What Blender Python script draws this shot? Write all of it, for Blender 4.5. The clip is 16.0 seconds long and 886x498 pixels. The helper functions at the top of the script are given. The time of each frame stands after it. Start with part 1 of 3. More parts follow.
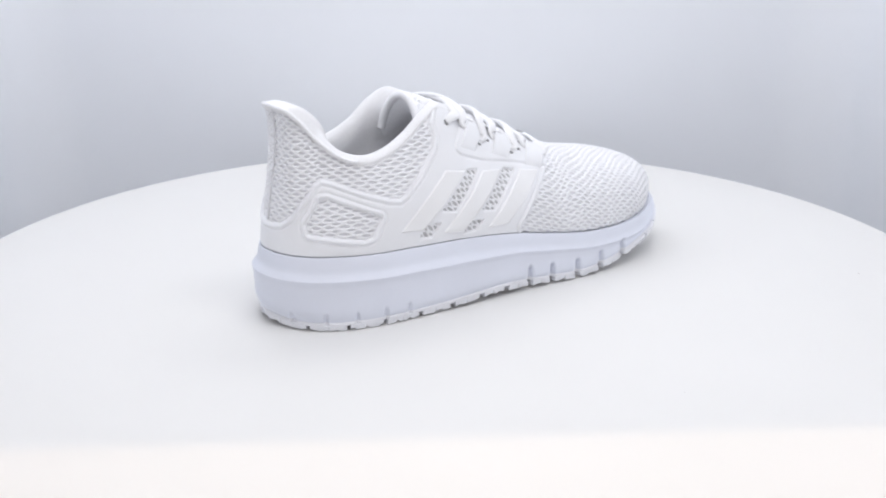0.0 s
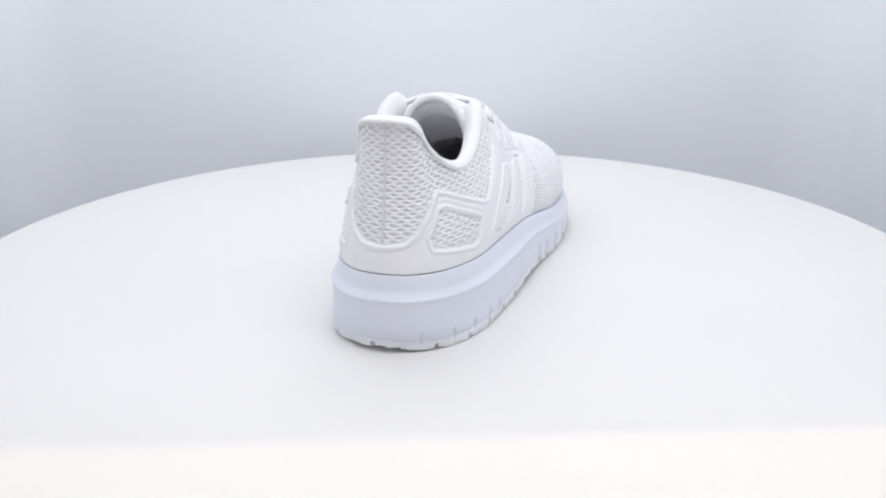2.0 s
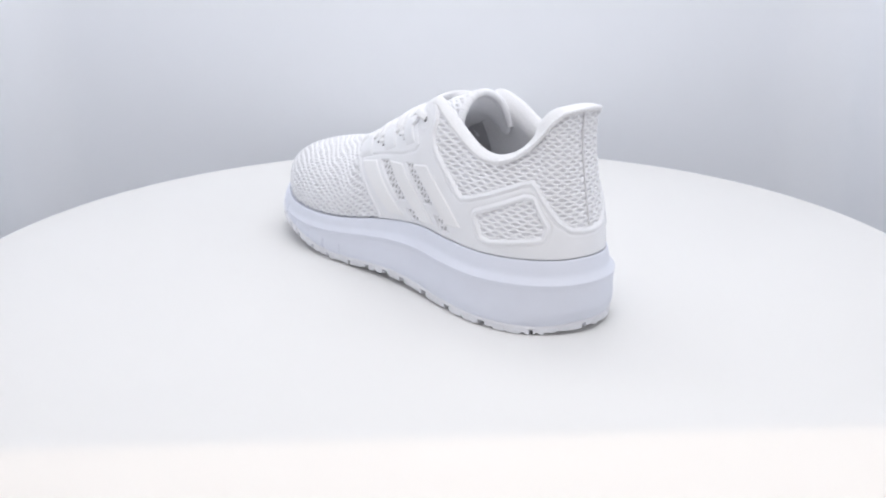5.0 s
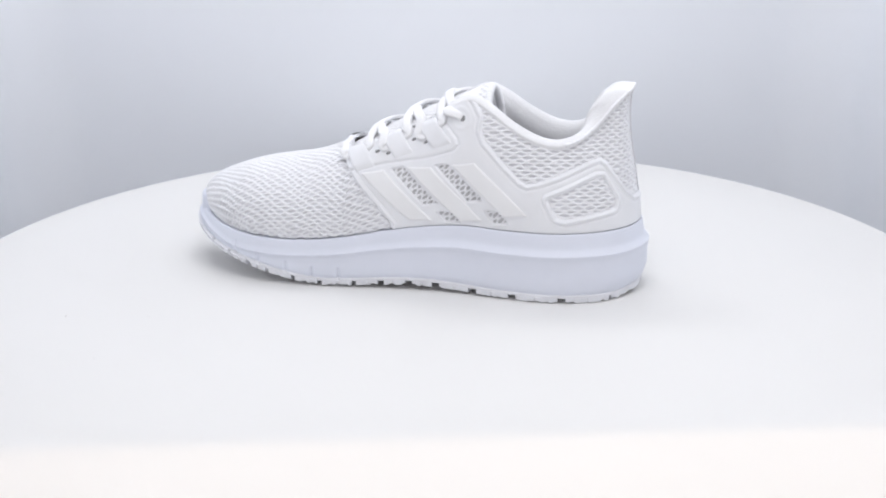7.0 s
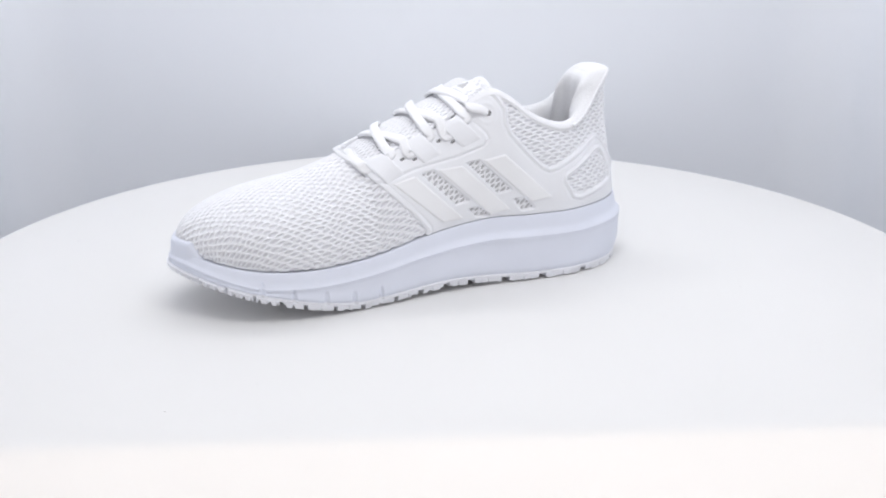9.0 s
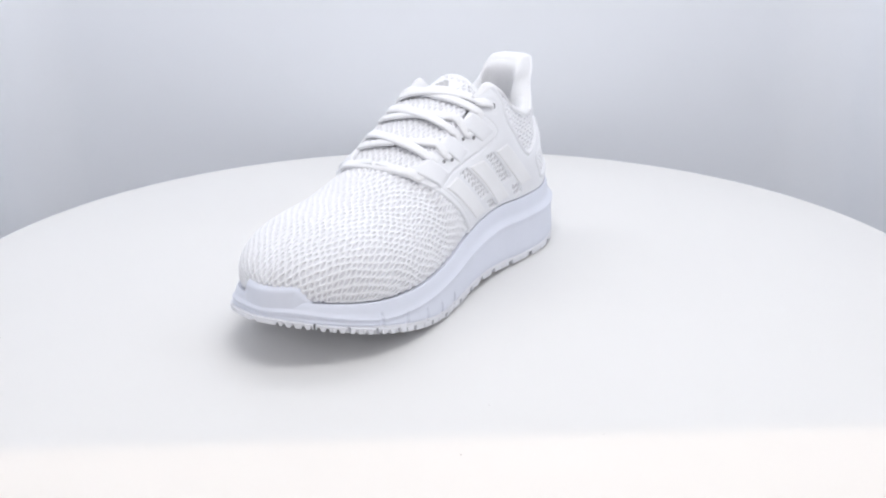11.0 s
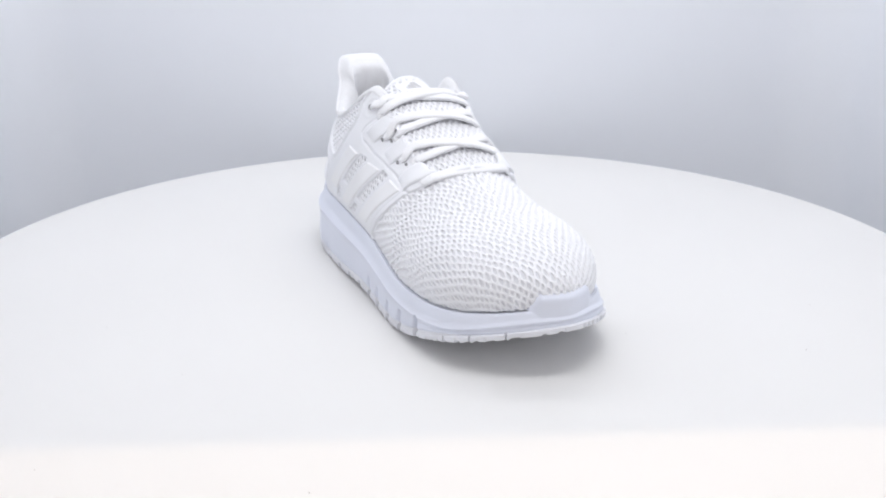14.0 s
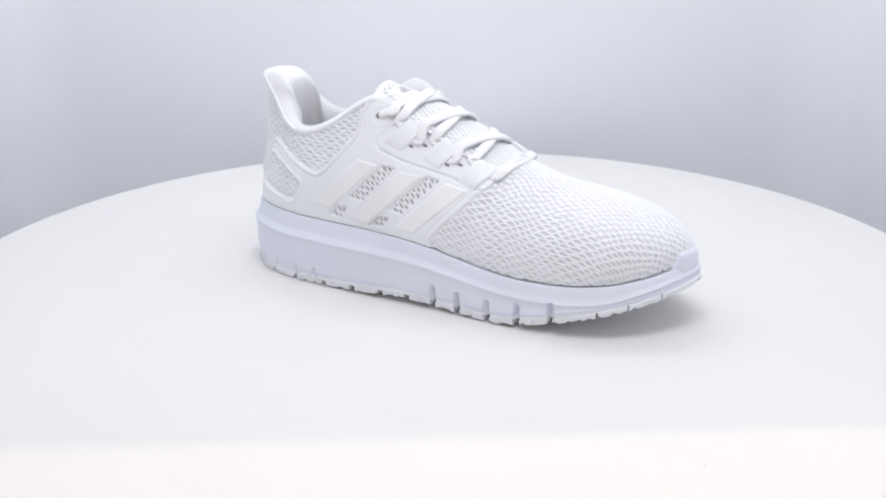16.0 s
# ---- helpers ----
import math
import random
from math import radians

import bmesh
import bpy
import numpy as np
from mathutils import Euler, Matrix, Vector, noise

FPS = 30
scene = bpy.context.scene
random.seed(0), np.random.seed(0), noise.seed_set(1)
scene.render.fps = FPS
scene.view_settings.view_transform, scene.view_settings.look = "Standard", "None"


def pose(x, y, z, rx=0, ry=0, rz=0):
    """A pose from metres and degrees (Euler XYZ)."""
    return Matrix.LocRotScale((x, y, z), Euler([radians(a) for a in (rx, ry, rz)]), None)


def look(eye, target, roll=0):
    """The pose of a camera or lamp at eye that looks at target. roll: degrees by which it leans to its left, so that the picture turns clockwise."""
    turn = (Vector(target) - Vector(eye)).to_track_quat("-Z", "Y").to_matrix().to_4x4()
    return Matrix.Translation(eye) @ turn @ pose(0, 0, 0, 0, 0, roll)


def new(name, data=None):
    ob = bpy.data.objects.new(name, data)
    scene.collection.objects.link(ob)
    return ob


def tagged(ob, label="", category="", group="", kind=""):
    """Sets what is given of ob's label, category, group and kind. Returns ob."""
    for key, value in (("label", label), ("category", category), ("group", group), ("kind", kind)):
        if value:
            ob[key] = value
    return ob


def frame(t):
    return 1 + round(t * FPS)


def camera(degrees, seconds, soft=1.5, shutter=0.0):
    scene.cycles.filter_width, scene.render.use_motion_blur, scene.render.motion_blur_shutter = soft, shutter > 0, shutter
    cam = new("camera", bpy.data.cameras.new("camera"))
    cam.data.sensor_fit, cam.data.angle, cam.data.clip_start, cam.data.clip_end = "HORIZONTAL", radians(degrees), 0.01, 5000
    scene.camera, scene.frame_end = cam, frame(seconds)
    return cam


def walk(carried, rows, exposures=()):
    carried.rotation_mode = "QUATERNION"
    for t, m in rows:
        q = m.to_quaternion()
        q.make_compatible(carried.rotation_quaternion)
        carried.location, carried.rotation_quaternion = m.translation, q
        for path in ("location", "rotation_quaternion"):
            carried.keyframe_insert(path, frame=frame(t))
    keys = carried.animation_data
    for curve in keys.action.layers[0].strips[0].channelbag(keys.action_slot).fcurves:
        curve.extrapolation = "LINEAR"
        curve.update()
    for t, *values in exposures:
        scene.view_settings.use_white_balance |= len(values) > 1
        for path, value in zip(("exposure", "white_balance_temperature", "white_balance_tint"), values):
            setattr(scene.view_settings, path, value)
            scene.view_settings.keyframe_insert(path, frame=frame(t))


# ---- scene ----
SECONDS = 16.0
EYE = (0.0, -0.64, 0.2388)
PITCH, YAW, ROLL = math.radians(19.236), math.radians(0.170), -0.3966
AIM = (EYE[0] + math.sin(YAW) * math.cos(PITCH), EYE[1] + math.cos(YAW) * math.cos(PITCH), EYE[2] - math.sin(PITCH))
cam = camera(45.56, SECONDS, soft=2.1)
walk(cam, [(0.0, look(EYE, AIM, ROLL)), (SECONDS, look(EYE, AIM, ROLL))])

# turntable: degrees at the start and degrees a second
TURN_START, TURN_RATE = 35.5, 18.554

# ---------------------------------------------------------------- light
scene.view_settings.exposure = 0.0
world = bpy.data.worlds.new("room")
scene.world = world
world.use_nodes = True
world.node_tree.nodes["Background"].inputs[0].default_value = (1.0, 0.98, 1.0, 1)
world.node_tree.nodes["Background"].inputs[1].default_value = 0.50


def area_lamp(name, place, aim, size_x, size_y, watts, colour):
    data = bpy.data.lights.new(name, "AREA")
    data.shape, data.size, data.size_y, data.energy, data.color = "RECTANGLE", size_x, size_y, watts, colour
    ob = new(name, data)
    ob.matrix_world = look(place, aim)
    return ob


LEFT, RIGHT, BACK, FRONT = -0.40, 0.38, 0.36, -0.45      # walls of the photo box
ROOF, FLOOR = 0.72, -0.30
# LED bars under the roof of the photo box
area_lamp("led_bar", (0.08, -0.28, ROOF - 0.03), (0.06, -0.10, 0.0), 0.50, 0.18, 1.75, (1.0, 0.99, 0.988))
area_lamp("led_bar", (-0.06, 0.25, ROOF - 0.03), (-0.06, 0.20, 0), 0.66, 0.10, 1.15, (1.0, 0.99, 0.988))
# warm room lamp in front of the box
area_lamp("room_lamp", (0.35, -0.75, 2.2), (0.35, -0.35, 0), 0.35, 0.02, 8.5, (1.0, 0.70, 0.40))

# ---------------------------------------------------------------- materials


def nodes_of(name):
    m = bpy.data.materials.new(name)
    m.use_nodes = True
    nt = m.node_tree
    return m, nt, nt.nodes["Principled BSDF"]


def material(name, colour, rough, grain=900.0, grain_amount=0.03, stain=14.0, stain_amount=0.03, bump=0.15, bump_dist=0.0002,
             spec=0.4, sheen=0.0, sss=0.0, wave=0.0, dots=0.0):
    m, nt, p = nodes_of(name)
    tex = nt.nodes.new("ShaderNodeTexCoord")
    n1 = nt.nodes.new("ShaderNodeTexNoise")
    n1.inputs["Scale"].default_value, n1.inputs["Detail"].default_value = grain, 3
    n2 = nt.nodes.new("ShaderNodeTexNoise")
    n2.inputs["Scale"].default_value, n2.inputs["Detail"].default_value = stain, 4
    for n in (n1, n2):
        nt.links.new(tex.outputs["Object"], n.inputs["Vector"])

    def span(value, node, amount):
        r = nt.nodes.new("ShaderNodeMapRange")
        r.inputs["From Min"].default_value, r.inputs["From Max"].default_value = 0.3, 0.7
        r.inputs["To Min"].default_value, r.inputs["To Max"].default_value = value - amount, value + amount
        nt.links.new(node.outputs["Fac"], r.inputs["Value"])
        return r
    g, s = span(1.0, n1, grain_amount), span(1.0, n2, stain_amount)
    mul = nt.nodes.new("ShaderNodeMath")
    mul.operation = "MULTIPLY"
    nt.links.new(g.outputs[0], mul.inputs[0])
    nt.links.new(s.outputs[0], mul.inputs[1])
    mix = nt.nodes.new("ShaderNodeVectorMath")
    mix.operation = "SCALE"
    mix.inputs[0].default_value = colour
    nt.links.new(mul.outputs[0], mix.inputs["Scale"])
    nt.links.new(mix.outputs[0], p.inputs["Base Color"])
    r = span(rough, n2, 0.06)
    nt.links.new(r.outputs[0], p.inputs["Roughness"])
    p.inputs["Specular IOR Level"].default_value = spec
    if sheen:
        p.inputs["Sheen Weight"].default_value = sheen
    if sss:
        p.inputs["Subsurface Weight"].default_value = sss
        p.inputs["Subsurface Radius"].default_value = (0.003, 0.003, 0.003)
    height = n1.outputs["Fac"]
    if wave:
        # woven threads
        w1, w2 = nt.nodes.new("ShaderNodeTexWave"), nt.nodes.new("ShaderNodeTexWave")
        for w, d in ((w1, "DIAGONAL"), (w2, "Z")):
            w.bands_direction = d
            w.inputs["Scale"].default_value, w.inputs["Distortion"].default_value = wave, 1.0
            nt.links.new(tex.outputs["Object"], w.inputs["Vector"])
        add = nt.nodes.new("ShaderNodeMath")
        nt.links.new(w1.outputs["Fac"], add.inputs[0])
        nt.links.new(w2.outputs["Fac"], add.inputs[1])
        height = add.outputs[0]
    if dots:
        # fine knitted dots
        cells = nt.nodes.new("ShaderNodeTexVoronoi")
        cells.inputs["Scale"].default_value, cells.inputs["Randomness"].default_value = dots, 0.35
        nt.links.new(tex.outputs["Object"], cells.inputs["Vector"])
        height = cells.outputs["Distance"]
    b = nt.nodes.new("ShaderNodeBump")
    b.inputs["Strength"].default_value, b.inputs["Distance"].default_value = bump, bump_dist
    nt.links.new(height, b.inputs["Height"])
    nt.links.new(b.outputs[0], p.inputs["Normal"])
    return m


KNIT = material("white_knit", (0.91, 0.918, 0.95), 0.85, 1600, 0.05, 30, 0.02, 0.5, 0.0003, 0.25, 0.2)
LINING = material("grey_white_lining", (0.77, 0.775, 0.815), 0.9, 1500, 0.06, 30, 0.04, 0.4, 0.0003, 0.2)
PADDING = material("white_padded_lining", (0.85, 0.855, 0.88), 0.9, 1500, 0.04, 30, 0.03, 0.45, 0.0004, 0.2, 0.2, 0.0, 0.0, 780)
OVERLAY = material("white_synthetic", (0.865, 0.875, 0.91), 0.45, 2500, 0.015, 40, 0.02, 0.12, 0.0001, 0.4)
STRIPE = material("white_gloss_synthetic", (0.89, 0.895, 0.915), 0.36, 2500, 0.01, 40, 0.02, 0.08, 0.0001, 0.45)
FOAM = material("cool_white_foam", (0.76, 0.79, 0.885), 0.5, 2200, 0.012, 25, 0.02, 0.10, 0.0001, 0.4)
RUBBER = material("white_rubber", (0.83, 0.84, 0.885), 0.6, 1800, 0.02, 60, 0.04, 0.2, 0.0001, 0.4)
LACE = material("white_woven_lace", (0.91, 0.915, 0.94), 0.85, 1500, 0.03, 60, 0.02, 0.3, 0.0002, 0.25, 0.2, 0.0, 700)
THREAD = material("white_thread", (0.76, 0.76, 0.79), 0.8, 1500, 0.04, 60, 0.03, 0.3, 0.0002, 0.25)
TAG = material("grey_print", (0.55, 0.55, 0.57), 0.6, 1500, 0.03, 60, 0.03, 0.1, 0.0001, 0.3)
# DARK: shade of the eyelets and lace gaps, given as a colour
DARK = material("dark_gap_shade", (0.25, 0.25, 0.26), 0.9, 1500, 0.05, 60, 0.05, 0.2, 0.0002, 0.2)
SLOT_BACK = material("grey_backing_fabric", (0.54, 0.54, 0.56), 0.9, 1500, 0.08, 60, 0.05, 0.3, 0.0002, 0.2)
TABLE = material("matte_white_laminate", (0.80, 0.797, 0.79), 0.55, 1200, 0.006, 5, 0.012, 0.05, 0.0001, 0.3)
SHEET = material("white_backdrop_sheet", (0.876, 0.899, 0.945), 0.6, 900, 0.006, 4, 0.012, 0.05, 0.0002, 0.3)
SPECK = material("grey_dust", (0.5, 0.48, 0.46), 0.9)

# ---------------------------------------------------------------- mesh helpers (millimetres in, metres out)
AXIS = np.array((124.77, 7.2, 0.0))     # the turntable's axis in the shoe's own plan


def mesh_from(name, verts, faces, mat, parent=None, label="", smooth=True, scale=0.001, shift=AXIS):
    me = bpy.data.meshes.new(name)
    v = (np.asarray(verts, float).reshape(-1, 3) - shift) * scale
    f = np.asarray(faces, int)
    k = f.shape[1]
    me.vertices.add(len(v))
    me.vertices.foreach_set("co", v.ravel())
    me.loops.add(f.size)
    me.loops.foreach_set("vertex_index", f.ravel())
    me.polygons.add(len(f))
    me.polygons.foreach_set("loop_start", np.arange(len(f)) * k)
    me.update(calc_edges=True)
    me.polygons.foreach_set("use_smooth", np.full(len(f), smooth))
    me.validate()
    me.materials.append(mat)
    ob = new(name, me)
    if parent is not None:
        ob.parent = parent
    return tagged(ob, label)


def part(name, bm, mat, parent, label="", smooth=False):
    me = bpy.data.meshes.new(name)
    bm.to_mesh(me)
    bm.free()
    for poly in me.polygons:
        poly.use_smooth = smooth
    me.materials.append(mat)
    ob = new(name, me)
    if parent is not None:
        ob.parent = parent
    return tagged(ob, label)


def grid_faces(n, m, wrap=False):
    i = np.arange(n if wrap else n - 1)[:, None]
    j = np.arange(m - 1)[None, :]
    i2 = (i + 1) % n
    return np.stack(np.broadcast_arrays(i * m + j, i2 * m + j, i2 * m + j + 1, i * m + j + 1), -1)


def compact(verts, faces):
    used, inverse = np.unique(faces, return_inverse=True)
    return verts.reshape(-1, 3)[used], inverse.reshape(faces.shape)


def spline(points, t):
    """Smooth curve through rows of (t, values...), at the times t."""
    points = np.asarray(points, float)
    x, y = points[:, 0], points[:, 1:]
    d = np.diff(y, axis=0) / np.diff(x)[:, None]
    m = np.zeros_like(y)
    m[1:-1] = (d[:-1] * np.diff(x)[1:, None] + d[1:] * np.diff(x)[:-1, None]) / (x[2:] - x[:-2])[:, None]
    m[0], m[-1] = d[0], d[-1]
    t = np.asarray(t, float)
    k = np.clip(np.searchsorted(x, t) - 1, 0, len(x) - 2)
    h = (x[k + 1] - x[k])
    u = ((t - x[k]) / h)[:, None]
    h = h[:, None]
    return ((2 * u**3 - 3 * u**2 + 1) * y[k] + (u**3 - 2 * u**2 + u) * h * m[k] + (-2 * u**3 + 3 * u**2) * y[k + 1] + (u**3 - u**2) * h * m[k + 1])


def smooth_curve(points, count):
    """Evenly spaced points along a smooth curve through the given ones."""
    points = np.asarray(points, float)
    s = np.r_[0, np.cumsum(np.linalg.norm(np.diff(points, axis=0), axis=1))]
    dense = spline(np.c_[s, points], np.linspace(0, s[-1], 2000))
    r = np.r_[0, np.cumsum(np.linalg.norm(np.diff(dense, axis=0), axis=1))]
    t = np.linspace(0, r[-1], count)
    return np.stack([np.interp(t, r, dense[:, k]) for k in range(points.shape[1])], 1)


def step(a, b, x):
    u = np.clip((x - a) / (b - a), 0, 1)
    return u * u * (3 - 2 * u)


def polygon_distance(px, py, poly, rounding=0.0):
    """Signed distance to a polygon, negative inside."""
    poly = np.asarray(poly, float)
    best = np.full(px.shape, 1e9)
    inside = np.zeros(px.shape, bool)
    for (ax, ay), (bx, by) in zip(poly, np.roll(poly, -1, axis=0)):
        ex, ey = bx - ax, by - ay
        wx, wy = px - ax, py - ay
        k = np.clip((wx * ex + wy * ey) / (ex * ex + ey * ey), 0, 1)
        best = np.minimum(best, (wx - k * ex)**2 + (wy - k * ey)**2)
        if ay != by:
            cross = (ay > py) != (by > py)
            inside ^= cross & (px < (bx - ax) * (py - ay) / (by - ay) + ax)
    d = np.sqrt(best)
    return np.where(inside, -d, d) - rounding


def normals_of(grid):
    du = np.gradient(grid, axis=0)
    dv = np.gradient(grid, axis=1)
    n = np.cross(du, dv)
    return n / np.maximum(np.linalg.norm(n, axis=2, keepdims=True), 1e-9)


def tube(name, path, width, height, mat, parent, label="", up=(0, 0, 1), sides=10, closed=False, flat=0.6, across=None):
    """A band of rounded section along a path."""
    path = np.asarray(path, float)
    tan = np.gradient(path, axis=0)
    if closed:
        tan = np.roll(path, -1, 0) - np.roll(path, 1, 0)
    tan /= np.linalg.norm(tan, axis=1, keepdims=True)
    up = np.broadcast_to(np.asarray(up, float), path.shape)
    side = np.cross(tan, up)
    if across is not None:
        side = np.broadcast_to(np.asarray(across, float), path.shape)
        side = side - tan * np.sum(side * tan, axis=1, keepdims=True)
    side /= np.linalg.norm(side, axis=1, keepdims=True)
    top = np.cross(side, tan)
    a = np.arange(sides) / sides * 2 * math.pi
    c, s = np.cos(a), np.sin(a)
    width, height = np.broadcast_to(width, len(path))[:, None], np.broadcast_to(height, len(path))[:, None]
    cx, cy = np.sign(c) * np.abs(c)**flat * width / 2, np.sign(s) * np.abs(s)**flat * height / 2
    v = path[:, None] + side[:, None] * cx[..., None] + top[:, None] * cy[..., None]
    n = len(path)
    i = np.arange(n if closed else n - 1)[:, None]
    j = np.arange(sides)[None]
    i2, j2 = (i + 1) % n, (j + 1) % sides
    f = np.stack(np.broadcast_arrays(i * sides + j, i2 * sides + j, i2 * sides + j2, i * sides + j2), -1).reshape(-1, 4)
    verts = v.reshape(-1, 3)
    if not closed:
        verts = np.vstack([verts, path[0], path[-1]])
        b = len(verts) - 2
        jj = np.arange(sides)
        caps = [np.stack([np.full(sides, b), jj, (jj + 1) % sides, np.full(sides, b)], 1)]
        e = (n - 1) * sides
        caps.append(np.stack([np.full(sides, b + 1), e + (jj + 1) % sides, e + jj, np.full(sides, b + 1)], 1))
        tri = np.vstack(caps)[:, :3]
        f = np.vstack([np.c_[f[:, [0, 1, 2]]], f[:, [0, 2, 3]], tri])
    return mesh_from(name, verts, f[:, ::-1], mat, parent, label)


# ---------------------------------------------------------------- the photo box and the turntable


def photo_box():
    # one bent sheet: side walls, rounded corners and back wall, coving into the floor
    corner, cove = 0.06, 0.05
    plan = [(LEFT, FRONT, 1, 0)]
    for cx, a0 in ((LEFT + corner, math.pi), (RIGHT - corner, math.pi / 2)):
        for a in np.linspace(a0, a0 - math.pi / 2, 20):
            plan.append((cx + corner * math.cos(a), BACK - corner + corner * math.sin(a), -math.cos(a), -math.sin(a)))
    plan.append((RIGHT, FRONT, -1, 0))
    prof = [(cove * (1 - math.sin(a)), FLOOR + cove * (1 - math.cos(a))) for a in np.linspace(0, math.pi / 2, 12)] + [(0, 0.1), (0, 0.4), (0, ROOF)]
    n, m = len(plan), len(prof)
    grid = np.array([[(x + ix * o, y + iy * o, z) for o, z in prof] for x, y, ix, iy in plan])
    back = np.array([[(x - ix * 0.004, y - iy * 0.004, z - 0.002) for o, z in prof] for x, y, ix, iy in plan])
    f = grid_faces(n, m).reshape(-1, 4)
    ob = mesh_from("backdrop", np.vstack([grid.reshape(-1, 3), back.reshape(-1, 3)]), np.vstack([f, f[:, ::-1] + n * m]), SHEET, None, scale=1, shift=0)
    tagged(ob, "white seamless sheet bent round behind the turntable", "backdrop", kind="structure")

    def panel(name, lo, hi, label, slant=0.0):
        bm = bmesh.new()
        bmesh.ops.create_cube(bm, size=1, matrix=Matrix.Translation((Vector(lo) + Vector(hi)) / 2) @ Matrix.Diagonal((*(Vector(hi) - Vector(lo)), 1)))
        for v in bm.verts:
            if v.co.y < 0:
                v.co.y += v.co.x * slant
        tagged(part(name, bm, SHEET, None), label, name.split("_")[0], kind="structure")
    panel("floor", (LEFT - 0.01, FRONT, FLOOR - 0.012), (RIGHT + 0.01, BACK + 0.01, FLOOR + 0.0005), "white floor sheet of the photo box")
    panel("ceiling", (LEFT - 0.012, -0.395, ROOF), (RIGHT + 0.012, BACK + 0.01, ROOF + 0.012), "white roof panel of the photo box", 0.035)


RIM = 0.3247


def turntable():
    base = new("turntable")
    tagged(base, "round matte white turntable standing in the photo box", "turntable")
    bm = bmesh.new()
    prof = [(0.0, 0.0), (RIM - 0.0015, 0.0), (RIM - 0.0004, -0.0004), (RIM, -0.0015), (RIM, -0.0165), (RIM - 0.0015, -0.018), (0.0, -0.018)]
    n = 256
    rings = []
    for r, z in prof:
        if r == 0:
            rings.append([bm.verts.new((0, 0, z))])
        else:
            rings.append([bm.verts.new((r * math.cos(a), r * math.sin(a), z)) for a in np.arange(n) * 2 * math.pi / n])
    for a, b in zip(rings, rings[1:]):
        for i in range(n):
            j = (i + 1) % n
            if len(a) == 1:
                bm.faces.new((a[0], b[i], b[j]))
            elif len(b) == 1:
                bm.faces.new((a[i], b[0], a[j]))
            else:
                bm.faces.new((a[i], b[i], b[j], a[j]))
    part("disc", bm, TABLE, base)
    # a few specks of dust on the disc
    rng = random.Random(4)
    for _ in range(9):
        r, a = RIM * math.sqrt(rng.uniform(0.15, 0.9)), rng.uniform(0, 2 * math.pi)
        bm = bmesh.new()
        bmesh.ops.create_icosphere(bm, subdivisions=1, radius=rng.uniform(0.0002, 0.0004))
        for v in bm.verts:
            v.co *= rng.uniform(0.7, 1.3)
            v.co.z *= 0.5
        ob = part("dust_speck", bm, SPECK, base)
        ob.location = (r * math.cos(a), r * math.sin(a), 0.0003)
    return base


def turntable_foot():
    bm = bmesh.new()
    bmesh.ops.create_cone(bm, cap_ends=True, segments=64, radius1=0.11, radius2=0.10, depth=-0.019 - FLOOR, matrix=Matrix.Translation((0, 0, (FLOOR - 0.019) / 2 + 0.0005)))
    ob = part("turntable_motor", bm, TABLE, None, smooth=False)
    tagged(ob, "white round motor foot under the turntable disc", "turntable base")


photo_box()
table = turntable()
turntable_foot()

# ---------------------------------------------------------------- the shoe
shoe = new("running_shoe")
tagged(shoe, "white laced running shoe with knitted upper, standing on the turntable", "shoe")

# bite line: where the upper meets the foam sole, from the toe along the outer side, round the heel and back along the inner side
BITE = [(288, 1, 38), (284, -14, 37), (273, -30, 34), (258, -41.5, 31), (240, -48.5, 29), (218, -51.5, 28.5), (195, -51.5, 29.5), (170, -49, 33),
        (140, -46, 38), (109, -44.5, 41), (75, -42, 42), (45, -38.5, 42.5), (28, -33, 43), (14, -25, 43.5), (4, -13, 44), (0.5, 0, 44.5),
        (4, 14, 44), (14, 26, 43.5), (28, 34, 43), (46, 39, 42.5), (75, 39, 42.5), (105, 36.5, 43), (130, 37, 40.5), (152, 39.5, 37),
        (178, 43.5, 32), (202, 46, 29.5), (225, 46, 29), (245, 42, 30), (260, 35, 32), (275, 23, 35), (284, 11, 37.5), (288, 1, 38)]
NP, NV = 1701, 233


def closed_curve(points, count):
    points = [list(p) for p in points[:-1]]
    ext = np.array(points[-3:] + points + points[:4], float)
    arc = np.r_[0, np.cumsum(np.linalg.norm(np.diff(ext, axis=0), axis=1))]
    dense = spline(np.c_[arc, ext], np.linspace(arc[3], arc[3 + len(points)], 4000))
    run = np.r_[0, np.cumsum(np.linalg.norm(np.diff(dense, axis=0), axis=1))]
    return np.stack([np.interp(np.linspace(0, run[-1], count), run, dense[:, k]) for k in range(3)], 1)


bite = closed_curve(BITE, NP)
bite_s = np.r_[0, np.cumsum(np.linalg.norm(np.diff(bite, axis=0), axis=1))]
tangent = np.gradient(bite[:, :2], axis=0)
tangent[0] = tangent[-1] = (0, -1)
tangent /= np.linalg.norm(tangent, axis=1, keepdims=True)
outward = np.stack([-tangent[:, 1], tangent[:, 0]], 1)
if outward[NP // 2, 0] > 0:
    outward = -outward
for _ in range(12):
    outward[1:-1] = (outward[:-2] + outward[1:-1] + outward[2:]) / 3
outward[0] = outward[-1] = (1, 0)
outward /= np.linalg.norm(outward, axis=1, keepdims=True)

